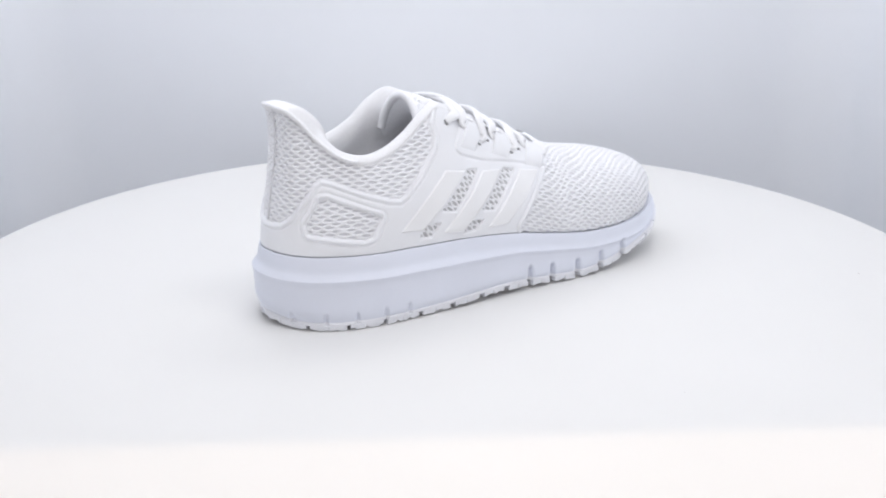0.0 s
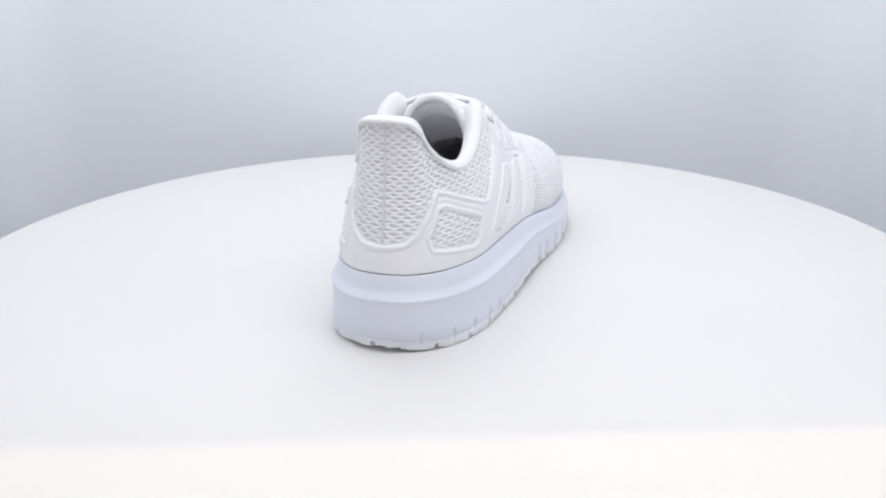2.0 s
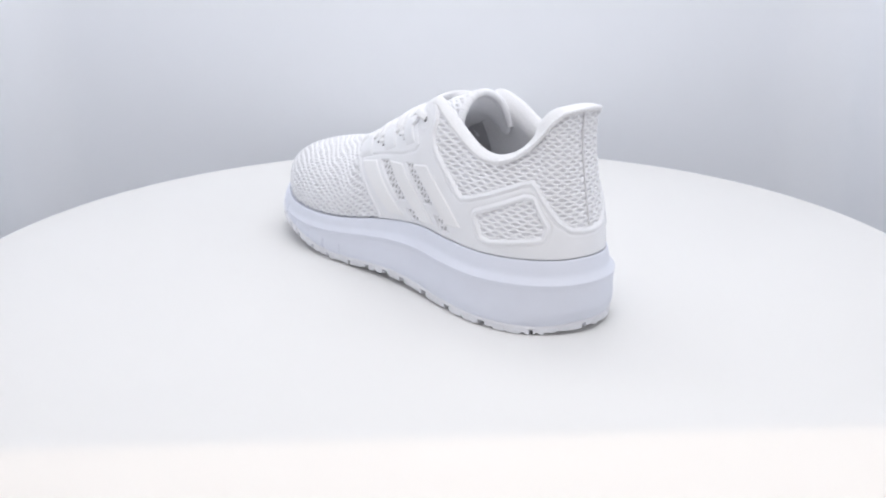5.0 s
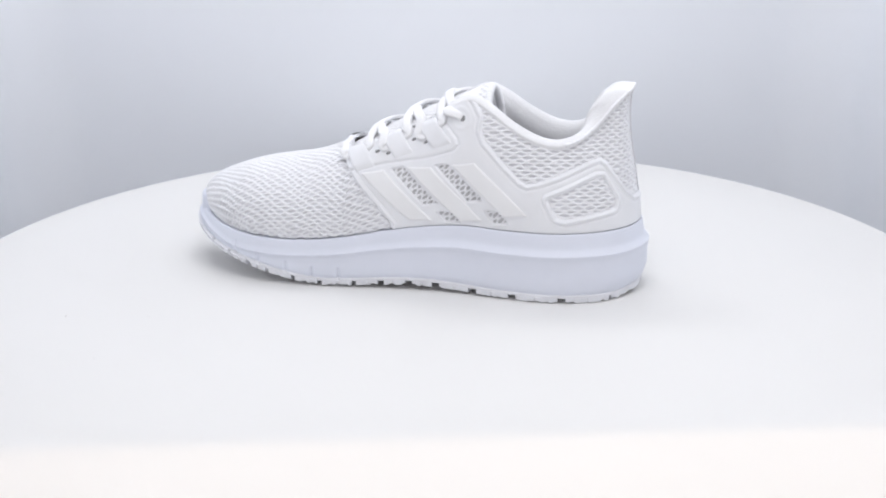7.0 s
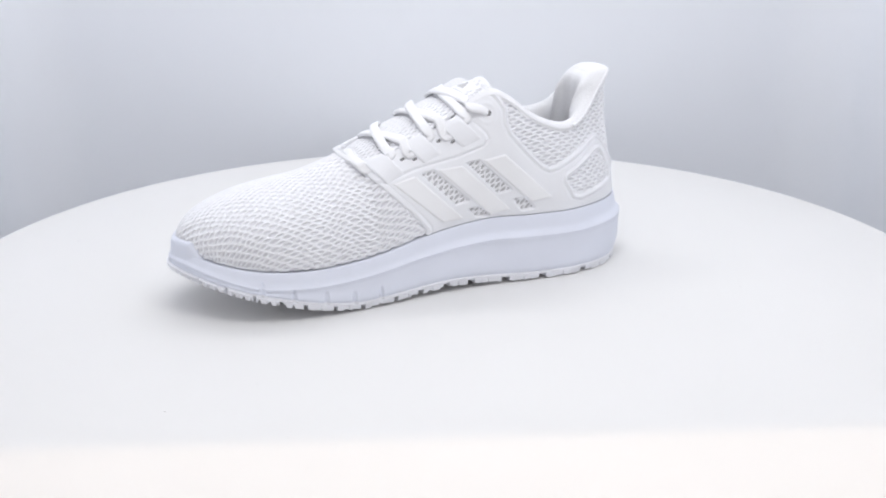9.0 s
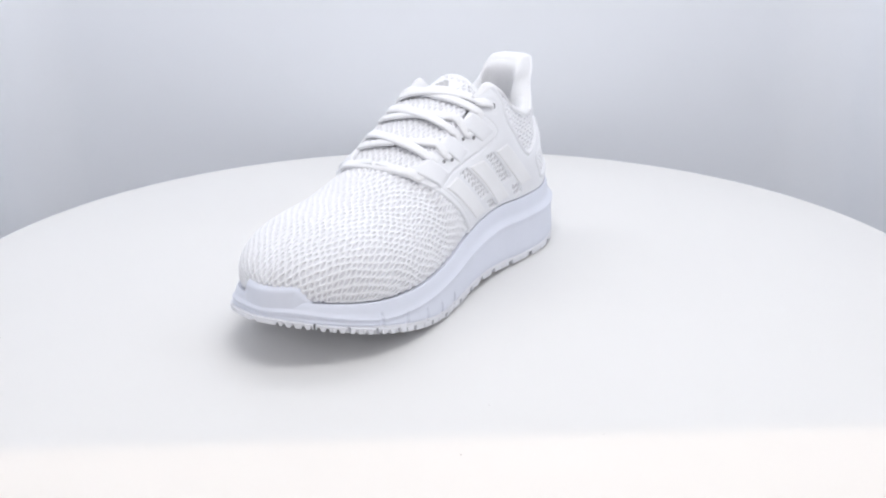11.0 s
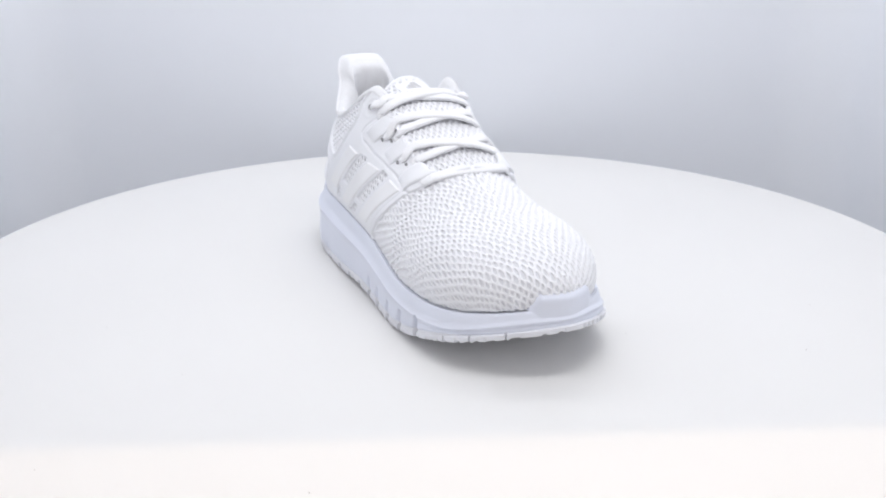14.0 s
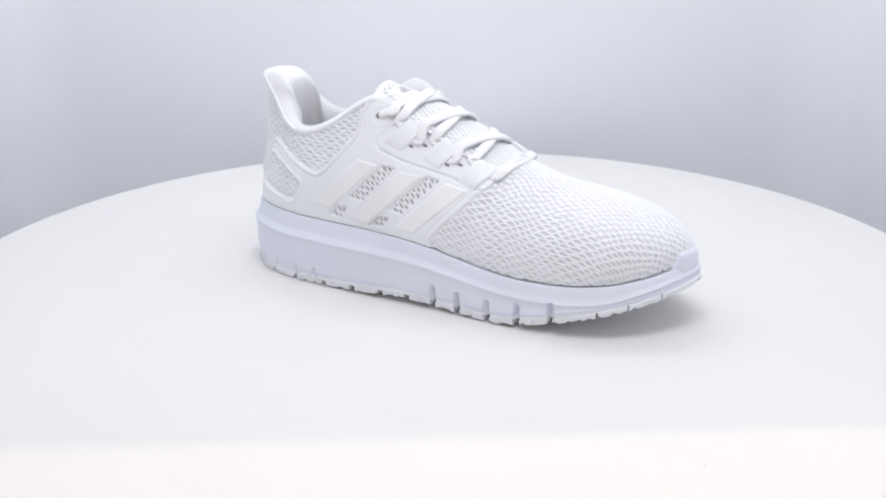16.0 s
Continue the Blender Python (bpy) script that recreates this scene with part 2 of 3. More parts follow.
# top edge of the upper, keyed to stations of the bite line: (x, y, z) and the direction in which the fabric arrives there
def station(x, side):
    """Length along the bite line at a given x on the outer (-1) or inner (1) side."""
    half = NP // 2
    if side < 0:
        k = np.argmin(np.abs(bite[:half, 0] - x))
    else:
        k = half + np.argmin(np.abs(bite[half:, 0] - x))
    return bite_s[k]


def top_rows(side):
    s = side
    inner = max(side, 0)
    # x of the bite line, top point, arrival direction
    return [
        (288, (272, 0.5, 59), (-1, 0, 0.55)),
        (283, (270, 0.4, 60), (-0.85, -s * 0.5, 0.36)),
        (270, (262, 0, 62.8), (-0.5, -s * 0.85, 0.17)),
        (252, (247, -0.5, 67), (-0.2, -s, 0.05)),
        (230, (228, -1, 70.6), (0, -s, 0.0)),
        (208, (208, -1, 74.6), (0, -s, 0.0)),
        (192, (190, -1, 81.2), (0, -s, 0.02)),
        (184, (182, s * 4 - 1, 85), (0, -s, 0.2)),
        (176, (176, s * 21 - 1, 81.5), (0.1, -s, 0.55)),
        (168, (167, s * 23.5, 84.5), (0, -s * 0.8, 0.7)),
        (148, (148, s * 23, 92.5), (0, -s * 0.7, 0.8)),
        (126, (126, s * 23 + 2.0 * inner, 102 + 0.5 * inner), (0, -s * 0.6, 0.9)),
        (110, (108, s * 24 + 4.0 * inner, 112.5 + 1.5 * inner), (0, -s * 0.5, 0.9)),
        (100, (99, s * 26 + 4.0 * inner, 115.5 + 1.5 * inner), (0, -s * 0.45, 1)),
        (88, (88, s * 29 + 3.0 * inner, 111 + 1.0 * inner), (0, -s * 0.4, 1)),
        (74, (74, s * 31.5, 101.5), (0, -s * 0.35, 1)),
        (60, (60, s * 32, 94.5), (0, -s * 0.3, 1)),
        (46, (46.5, s * 30.3, 92.2), (0, -s * 0.25, 1)),
        (32, (33.5, s * 25, 97), (-0.05, -s * 0.1, 1)),
        (21, (23.4, s * 19.2, 107), (-0.12, 0, 1)),
        (12, (16, s * 16.8, 116.5), (-0.16, 0, 1)),
        (6.5, (10.4, s * 13.2, 122.3), (-0.16, 0, 1)),
        (3, (8.8, s * 8.4, 123.4), (-0.16, 0, 1))]


rows = []
for x, p, d in top_rows(-1):
    rows.append((station(x, -1), *p, *d))
rows[0] = (0.0, *rows[0][1:])
rows.append((bite_s[np.argmin(bite[:, 0])], 8.5, 0, 123.7, -0.16, 0, 1))
left = [(station(x, 1), *p, *d) for x, p, d in top_rows(1)][::-1]
left[-1] = (bite_s[-1], *left[-1][1:])
rows += left
top_all = spline(rows, bite_s)
top, arrive = top_all[:, :3], top_all[:, 3:]
arrive /= np.linalg.norm(arrive, axis=1, keepdims=True)

v = np.linspace(0, 1, NV)[None, :, None]
span = np.linalg.norm(top - bite, axis=1)[:, None]
front = step(175, 250, bite[:, 0])[:, None]
back = step(30, 4, bite[:, 0])[:, None]
leave = np.c_[outward * (0.12 + 0.12 * front - 0.16 * back), np.ones(NP)]
leave /= np.linalg.norm(leave, axis=1, keepdims=True)
c1 = bite + leave * span * (0.36 + 0.10 * front)
c2 = top - arrive * span * (0.34 + 0.10 * front)
upper = ((1 - v)**3 * bite[:, None] + 3 * (1 - v)**2 * v * c1[:, None] + 3 * (1 - v) * v**2 * c2[:, None] + v**3 * top[:, None])
up_n = normals_of(upper)
if np.mean(np.sum(up_n[:, 10] * np.c_[outward, np.zeros(NP)], axis=1)) < 0:
    up_n = -up_n
# along the middle of the vamp both halves share one upright normal
for j in range(1, 4):
    flatten = step(6, 2, np.abs(top[:, 1] + 1)) * step(178, 186, top[:, 0]) * (1 if j == 1 else 0.6 if j == 2 else 0.3)
    up_n[:, -j, 1] *= 1 - flatten
up_n /= np.linalg.norm(up_n, axis=2, keepdims=True)

# unrolled coordinates: along the shoe, and round it (from the middle of the vamp, or from the sole at the rear)
seg = np.diff(upper, axis=1)
nx, ny = np.abs(outward[:, 0])[:, None], np.abs(outward[:, 1])[:, None]
tip = step(0.25, 0.8, nx)
da = -np.sqrt(seg[..., 0]**2 + (seg[..., 2] * nx)**2) * tip + seg[..., 0] * (1 - tip)
db = np.sqrt(seg[..., 1]**2 + (seg[..., 2] * ny)**2)
zero = np.zeros((NP, 1))
A_front = top[:, :1] + np.hstack([zero, -np.cumsum(da[:, ::-1], axis=1)])[:, ::-1]
B_front = (np.clip(np.abs(top[:, 1:2] + 1) - 2.5, 0, None) + np.hstack([zero, np.cumsum(db[:, ::-1], axis=1)])[:, ::-1]) * np.sign(bite[:, 1:2] - 0.01)
length = np.hstack([zero, np.cumsum(np.linalg.norm(seg, axis=2), axis=1)])
# side coordinate: x, carried on round the heel by arc length
heel = bite_s[np.argmin(bite[:, 0])]
s_out, s_in = station(60, -1), station(60, 1)
side_x = np.where((bite_s > s_out) & (bite_s < heel), 60 - (bite_s - s_out), np.where((bite_s >= heel) & (bite_s < s_in), 60 - (s_in - bite_s), bite[:, 0]))
Q = side_x[:, None] + (upper[..., 0] - bite[:, :1]) * step(25, 70, side_x)[:, None]
Z = upper[..., 2]
A_rear = np.where(bite_s[:, None] < heel, 1, -1) * (Q + 13)
is_front = (bite[:, 0] > 120)[:, None]
PA = np.where(is_front, A_front, A_rear)
PB = np.where(is_front, B_front, Z * 1.02)


def holes(a, b, pitch=7.4, row=1.92, half_a=2.1, half_b=0.86):
    """How deep inside a lens-shaped opening of the knit a point lies: 1 in its middle, 0 on its edge."""
    warp = 0.35 * np.sin(a * 0.11 + b * 0.07) + 0.25 * np.sin(b * 0.23 - a * 0.05)
    a, b = a + warp + 0.25 * np.sin(b * 0.9), b + 0.5 * warp + 0.12 * np.sin(a * 0.7)
    k = np.round(b / row)
    best = np.full(a.shape, -9.0)
    for dk in (-1, 0, 1):
        kk = k + dk
        off = (kk % 2) * pitch / 2
        i = np.round((a - off) / pitch)
        wob = np.sin(i * 12.9 + kk * 78.2) * 0.13
        x, y = np.abs(a - off - i * pitch), np.abs(b - kk * row)
        best = np.maximum(best, 1 - (x / (half_a * (1 + wob)))**1.6 - (y / (half_b * (1 + wob)))**1.8)
    return best


# shapes of the moulded overlay in side view: x along the shoe, z up
OUTER = [(190, 20), (149, 20), (147, 41), (151, 46), (159, 55), (173, 69), (184, 79.5), (186, 84), (178, 96), (150, 112), (120, 126), (104, 126), (95, 116), (91, 109), (91.5, 101),
         (89, 95), (78, 82.5), (68, 73), (64, 71), (58, 72), (44, 77), (26, 84), (19, 85.5), (14, 83), (8, 76), (0, 66), (-7, 61), (-14, 60), (-40, 60), (-40, 20)]
WINDOW = [(50, 62), (22, 73), (18, 73), (10, 61), (11, 57), (41, 52), (45, 53)]
SLOTS = [[(147, 74), (140, 75.5), (119, 56), (127, 54.5)], [(118, 50), (110.5, 50), (105, 45), (113, 45)],
         [(118.5, 78.5), (111.5, 79.5), (91, 60), (99.5, 58.5)], [(88, 53), (81, 53), (75, 46.5), (83, 46)]]
STRIPES = [[(167, 70.5), (152, 73.5), (121, 44.5), (136, 44)], [(138, 76), (122, 77.5), (90, 47), (104, 45)], [(109.5, 80), (95, 82.5), (62, 52), (77, 50.5)]]
EYESTAY = [(176, 70), (152, 76.5), (125, 82), (108, 88), (104.5, 92), (106, 96), (117, 107), (140, 125), (200, 110), (190, 84)]


d_outer = polygon_distance(Q, Z, OUTER)
d_window = polygon_distance(Q, Z, WINDOW, 1.2)
d_slots = np.minimum.reduce([polygon_distance(Q, Z, s, 0.3) for s in SLOTS])
d_overlay = np.maximum.reduce([d_outer, -d_window, -d_slots])
d_stripes = [polygon_distance(Q, Z, s, -0.2) for s in STRIPES]
d_eyestay = polygon_distance(Q, Z, EYESTAY, -0.5)


def keep(mask, lift, name, mat, label="", parent=shoe, grid=upper, nrm=up_n):
    pts = grid + nrm * lift[..., None]
    faces = grid_faces(*mask.shape)
    ok = (mask[:-1, :-1] | mask[1:, :-1] | mask[1:, 1:] | mask[:-1, 1:])
    f = faces[ok]
    verts, f = compact(pts, f)
    return mesh_from(name, verts, f, mat, parent, label)


def ridge(d, at, wide):
    return np.exp(-((d - at) / wide)**2)


# lining, knit and overlay of the upper
sub = (slice(None, None, 4), slice(None, None, 4))
keep(np.ones((NP, NV), bool)[sub], np.full((NP, NV), -0.9)[sub], "lining", LINING, "greyish white fabric lining", grid=upper[sub], nrm=up_n[sub])
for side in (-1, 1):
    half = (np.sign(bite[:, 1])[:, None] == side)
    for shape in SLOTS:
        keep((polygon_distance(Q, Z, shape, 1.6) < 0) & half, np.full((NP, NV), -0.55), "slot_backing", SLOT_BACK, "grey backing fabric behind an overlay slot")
# on the vamp the openings grow and shrink in slanting bands
band_phase = (PA + 0.5 * np.abs(PB)) * 2 * math.pi / 23
vamp = holes(PA + 0.75 * np.sin(band_phase), PB, 6.4, 2.2, 1.95, 0.85) + 0.08 * np.cos(band_phase + math.pi)
h = np.where(is_front, vamp, holes(PA, PB, 7.8, 2.08, 2.5, 0.78))
h = np.where(d_slots < 0.8, holes(0.715 * Z - 0.70 * Q, 0.715 * Q + 0.70 * Z, 6.2, 2.3, 2.3, 0.85), h)
knit_lift = -1.45 * step(-0.10, 0.16, h) - 0.06 * step(-0.6, -0.1, h)
keep((d_overlay > -2.0) & (h < 0.25), knit_lift, "knit_upper", KNIT, "white knitted mesh with lens-shaped openings")
seat = step(0.5, -0.9, d_overlay)
edge = np.maximum(d_outer, -d_window)
lift = -0.9 + 1.9 * seat + 0.6 * ridge(edge, -1.9, 0.85) * step(160, 150, Q) - 0.4 * ridge(edge, -3.7, 0.6) + 0.22 * ridge(np.hypot(Q - 104.5, Z - 107), 5.5, 1.2) - 0.75 * ridge(d_eyestay, 0, 0.75) + 0.5 * step(0.8, -0.8, d_eyestay)
over = keep(d_overlay < 0.5, lift, "overlay", OVERLAY, "smooth moulded white overlay with windows")
for side in (-1, 1):
    half = (np.sign(bite[:, 1])[:, None] == side)
    for d in d_stripes:
        keep((np.maximum(d, -d_slots - 0.2) < 0.5) & half, lift - 0.35 + 1.15 * step(0.5, -0.7, np.maximum(d, -d_slots - 0.2)), "stripe", STRIPE, "raised glossy white bar", over)

# heel seam
k0 = int(np.argmin(bite[:, 0]))
seam_path = (upper[k0] + up_n[k0] * 0.35)[int(NV * 0.2):NV - 2:4]
tube("heel_seam", seam_path, 1.1, 0.8, THREAD, shoe, "stitched vertical seam", up=(-1, 0, 0), sides=6)

# ---------------------------------------------------------------- padded collar and inside
first, last = np.argmin(np.abs(bite_s - station(116, -1))), np.argmin(np.abs(bite_s - station(116, 1)))
sel = np.arange(first, last + 1, 3)
T, O, Bt = top[sel], np.c_[outward[sel], np.zeros(len(sel))], bite[sel]
inw = -np.c_[outward[sel], np.zeros(len(sel))]
# where the tab is, "inward" means forward
tabness = step(40, 10, T[:, 0])[:, None]
inw = inw * (1 - tabness) + np.array((1.0, 0, 0)) * tabness * 1.0 + inw * tabness * 0.35
inw /= np.linalg.norm(inw, axis=1, keepdims=True)
upz = np.array((0, 0, 1.0))
pad = (1 + 0.55 * tabness) * (1 - 0.45 * step(96, 112, T[:, :1]))
foot = np.c_[Bt[:, :2] + inw[:, :2] * 10, np.full(len(sel), 46.0)]
keys = [T + upz * -1.5 - inw * 0.5, T - inw * 0.6 + upz * 0.8, T + upz * (2.9 - 1.3 * tabness) + inw * 1.9, T + upz * (3.4 - 1.8 * tabness) + inw * 5 * pad, T + inw * 8.5 * pad - upz * 1.0,
        T + inw * (9.0 * pad + 4.5 * tabness) - upz * 9, T * 0.55 + foot * 0.45 + inw * (4 * pad + 7 * tabness), T * 0.2 + foot * 0.8 + inw * 1.0, foot, foot + inw * 12 + upz * -1]
tt = np.arange(len(keys), dtype=float)
stack = np.stack(keys, 1)
fine = np.linspace(0, len(keys) - 1, 64)
inner = np.stack([spline(np.c_[tt, row], fine) for row in stack])
mesh_from("collar_padding", inner, grid_faces(*inner.shape[:2]).reshape(-1, 4)[:, ::-1], PADDING, shoe, "white padded textile collar lining")
# thin corded edge of the heel tab
cord = smooth_curve((T + upz * 0.4 - inw * 0.3)[T[:, 0] < 44], 150)
cord_width = 2.3 + 0.25 * np.sign(np.sin(np.arange(150) * math.pi / 1.5))
tube("tab_cord", cord, cord_width, cord_width, KNIT, shoe, "thin corded edge of the heel tab", up=(0.3, 0, 1), sides=8, flat=0.9)
# insole
ring = bite[::12].copy()
ring[:, :2] -= outward[::12] * 4
ring[:, 2] = 46 - 10 * step(110, 190, ring[:, 0])
ins = np.vstack([ring, ring * (0, 1, 0) * 0.0 + np.c_[ring[:, 0], np.zeros(len(ring)), ring[:, 2] - 1]])
m = len(ring)
ii = np.arange(m - 1)
mesh_from("insole", ins, np.stack([ii, ii + 1, m + ii + 1, m + ii], 1), LINING, shoe, "grey-white insole")

# ---------------------------------------------------------------- tongue
TONGUE = [(196, 74, 24), (186, 79, 25), (173, 86, 26), (152, 97, 26), (130, 107.5, 25.5), (116, 113.6, 24.5), (105, 118.2, 23), (99, 120.8, 22.5), (95.6, 121.9, 22), (93.4, 120.2, 21.5), (94.4, 116.5, 21.5), (99, 111, 21), (110, 104.5, 19), (130, 95, 20), (152, 83, 20)]
TN, TW = 401, 197
tg = smooth_curve(TONGUE, TN)
fold = int(np.argmin(tg[:, 0]))
w = np.linspace(-1, 1, TW)
sag = 5.5
tongue = np.stack([np.broadcast_to(tg[:, :1], (TN, TW)), w[None] * tg[:, 2:] - 0.5, tg[:, 1:2] - sag * np.abs(w[None])**2.4 * (0.75 + 0.25 * np.cos(w[None]))], -1)
# the rounded upper end of the tongue
end = step(112, 92, tongue[..., 0])
arch = (1 - np.cos(1.4 * w[None])) / (1 - math.cos(1.4))
flat_z = tg[:, 1:2] - tongue[..., 2]
tongue[..., 1] = tongue[..., 1] * (1 - end) + (20.3 * np.sin(1.4 * w[None]) / math.sin(1.4) - 0.5) * end
tongue[..., 2] = tg[:, 1:2] - flat_z * (1 - end) - 24 * arch * end
tongue[..., 0] -= end * 3 * np.abs(w[None])**2
t_n = normals_of(tongue)
if t_n[60, TW // 2, 2] < 0:
    t_n = -t_n
t_len = np.r_[0, np.cumsum(np.linalg.norm(np.diff(tg[:, :2], axis=0), axis=1))]
ta, tb = np.broadcast_to(t_len[:, None], (TN, TW)), w[None] * tg[:, 2:]
th = holes(ta, tb)
patch = np.maximum(np.abs(ta - 101.5) - 5.5, np.abs(tb) - 9.5)      # smooth label panel near the upper end
behind = step(t_len[fold] - 4, t_len[fold] - 2, ta)
tl = np.where(patch > 0, -1.7 * step(-0.10, 0.16, th) * (1 - behind), 0.35)
tongue_ob = keep(((th < 0.25) | (patch < 0) | (ta > t_len[fold] - 4)), tl, "tongue", KNIT, "white knitted tongue with padded rim", grid=tongue, nrm=t_n)
keep(np.ones((TN, TW), bool)[sub], np.full((TN, TW), -0.95)[sub], "tongue_lining", LINING, "greyish white tongue backing", tongue_ob, tongue[sub], t_n[sub])
# padded, braided rim round the upper end of the tongue
rim_path = smooth_curve(tongue[fold - 3, 2:-2:6] + np.array((-0.6, 0, -0.6)), 120)
rim_width = 5.0 + 0.4 * np.sign(np.sin(np.arange(120) * math.pi / 1.5))
tube("rim", rim_path, rim_width, rim_width, KNIT, tongue_ob, "thick braided white rim", up=(-1, 0, 0.3), sides=10, flat=0.9)
# plain mark on the tongue: three slanting bars
for k, (lo, hi, tall) in enumerate(((-4.4, -2.0, 2.4), (-1.5, 1.1, 4.2), (1.6, 4.4, 6.0))):
    quad = polygon_distance(tb, ta, [(lo, 98.5), (hi, 98.5), (hi - tall * 0.55, 98.5 + tall), (lo - tall * 0.55 + 0.2, 98.5 + tall)])
    keep(quad < 0.0, np.full(ta.shape, 0.5), "printed_bar", TAG, "grey printed bar", tongue_ob, tongue, t_n)

# ---------------------------------------------------------------- lace loops, eyelets and laces


def on_upper(x, z, side):
    """Point and normal of the upper at a place in side view."""
    half = (bite[:, 1] * side > 0)[:, None]
    d = (Q - x)**2 + (Z - z)**2 + np.where(half, 0, 1e6)
    i, j = np.unravel_index(np.argmin(d), d.shape)
    return upper[i, j], up_n[i, j]


def lace_tab(low, high, side):
    """A stiff folded strip on the eyestay, under which the lace runs."""
    us, rows = np.linspace(-1, 1, 9), []
    for v in np.linspace(0, 1, 8):
        row = []
        for u in us:
            wide = 5.6 + 0.5 * v
            x = low[0] + (high[0] - low[0]) * v + u * wide
            z = low[1] + (high[1] - low[1]) * v - 0.42 * u * wide
            p, n = on_upper(x, z, side)
            row.append((p, n))
        rows.append(row)
    rise = np.array([0.5, 1.9, 2.6, 3.0, 3.2, 3.3, 3.3, 3.1])
    pts = np.array([[p for p, n in row] for row in rows])
    nrm = np.array([[n for p, n in row] for row in rows])
    for _ in range(2):
        pts[:, 1:-1] = (pts[:, :-2] + 2 * pts[:, 1:-1] + pts[:, 2:]) / 4
        nrm[:, 1:-1] = (nrm[:, :-2] + 2 * nrm[:, 1:-1] + nrm[:, 2:]) / 4
    face = pts + nrm * rise[:, None, None]
    # the folded upper end turns over the edge of the eyestay
    lip = [face[-1] + np.array((0.6, -side * a, b)) for a, b in ((1.2, 0.1), (2.2, -0.7), (2.6, -2.2), (2.2, -4.0))]
    face = np.vstack([face, lip])
    wall = [face[:, :1] - np.vstack([nrm, np.repeat(nrm[-1:], 4, 0)])[:, :1] * d for d in (3.6, 0.5)]
    wall2 = [face[:, -1:] - np.vstack([nrm, np.repeat(nrm[-1:], 4, 0)])[:, -1:] * d for d in (0.5, 3.6)]
    face[:, 0] += (face[:, 1] - face[:, 0]) * 0.25
    face[:, -1] += (face[:, -2] - face[:, -1]) * 0.25
    grid = np.concatenate(wall + [face] + wall2, axis=1)
    f = grid_faces(*grid.shape[:2]).reshape(-1, 4)
    mesh_from("lace_loop", grid, f if side > 0 else f[:, ::-1], OVERLAY, shoe, "flat folded white lace loop")


LOOPS = [((163.5, 72.5), (173, 83.5)), ((138.5, 81), (149, 92.3)), ((113.5, 89), (126, 101.8))]
for side in (-1, 1):
    for low, high in LOOPS:
        lace_tab(low, high, side)
    # dark blobs stand in for the shade in the gaps under the lace
    for k, u, v in ((1, 1.25, 0.40), (2, 1.25, 0.40), (1, 2.1, 0.62), (2, 2.1, 0.62)):
        (x0, z0), (x1, z1) = LOOPS[k]
        p, n = on_upper(x0 + (x1 - x0) * v + u * 6, z0 + (z1 - z0) * v - 0.42 * u * 6, side)
        bm = bmesh.new()
        bmesh.ops.create_uvsphere(bm, u_segments=12, v_segments=6, radius=0.001)
        bmesh.ops.transform(bm, matrix=Matrix.Diagonal((2.0, 1.1, 0.4, 1)), verts=bm.verts)
        ob = part("shade_spot", bm, DARK, shoe, "dark spot for the shaded gap beside a lace loop", True)
        z_axis = Vector(n)
        x_axis = (Vector((1, 0, -0.42)) - z_axis * z_axis.dot(Vector((1, 0, -0.42)))).normalized()
        rot = Matrix((x_axis, z_axis.cross(x_axis), z_axis)).transposed().to_4x4()
        ob.matrix_local = Matrix.Translation(Vector((p + n * 1.3 - AXIS) * 0.001)) @ rot
    # the eyelet isn't cut through: a dark disc gives the shade of its hole
    p, n = on_upper(103.4, 107.1, side)
    bm = bmesh.new()
    bmesh.ops.create_cone(bm, cap_ends=True, segments=20, radius1=0.0021, radius2=0.0018, depth=0.0012)
    ob = part("eyelet", bm, DARK, shoe, "dark disc for the shade inside the eyelet")
    q = Vector(n).to_track_quat("Z", "Y")
    ob.matrix_local = Matrix.Translation(Vector((p + n * 0.6 - AXIS) * 0.001)) @ q.to_matrix().to_4x4()


def tongue_top(x, y):
    z = float(np.interp(-x, -tg[:fold, 0], tg[:fold, 1]))
    return z - sag * min(1.0, abs(y) / 26)**2.4


def strand(x_right, x_left, bow, raise_mid, tuck_right, tuck_left, thick=2.7, wide=6.0, lift=1.8, reach=23.5):
    pts = []
    for y in np.linspace(-23.5, reach, 9):
        u = (y + 23.5) / (reach + 23.5)
        x = x_right + (x_left - x_right) * u + bow * (1 - (2 * u - 1)**2)
        pts.append((x, y - 0.5, tongue_top(min(x, 186), y) + lift + (raise_mid + 0.4) * (1 - (2 * u - 1)**2)))
    pts = list(tuck_right) + pts + list(tuck_left)[::-1]
    path = smooth_curve(pts, 60)
    run = np.linspace(0, 1, 60)
    puff = 1 + 0.06 * np.sin(run * 17 + x_right) + 0.03 * np.sin(run * 41 + x_left) - 0.22 * (step(0.12, 0.02, run) + step(0.88, 0.98, run))
    up = np.stack([0.40 + 0.15 * np.sin(run * 5 + x_right), path[:, 1] / 28, np.ones(60)], 1)
    tube("lace", path, wide * puff, thick * puff**0.5, LACE, shoe, "soft flat white woven lace", up=up, sides=14, flat=0.66)


def tuck(k, side, u, v):
    """The end of a lace, slipping under a loop: u is 1 on the toe side of the loop and -1 on its heel side, v runs up the loop."""
    (x0, z0), (x1, z1) = LOOPS[k]
    ends = []
    for a, rise in ((0.2, 0.4), (0.9, 1.1), (1.35, 2.0)):
        p, n = on_upper(x0 + (x1 - x0) * v + a * u * 6, z0 + (z1 - z0) * v - 0.42 * a * u * 6, side)
        ends.append(tuple(p + n * rise))
    return ends


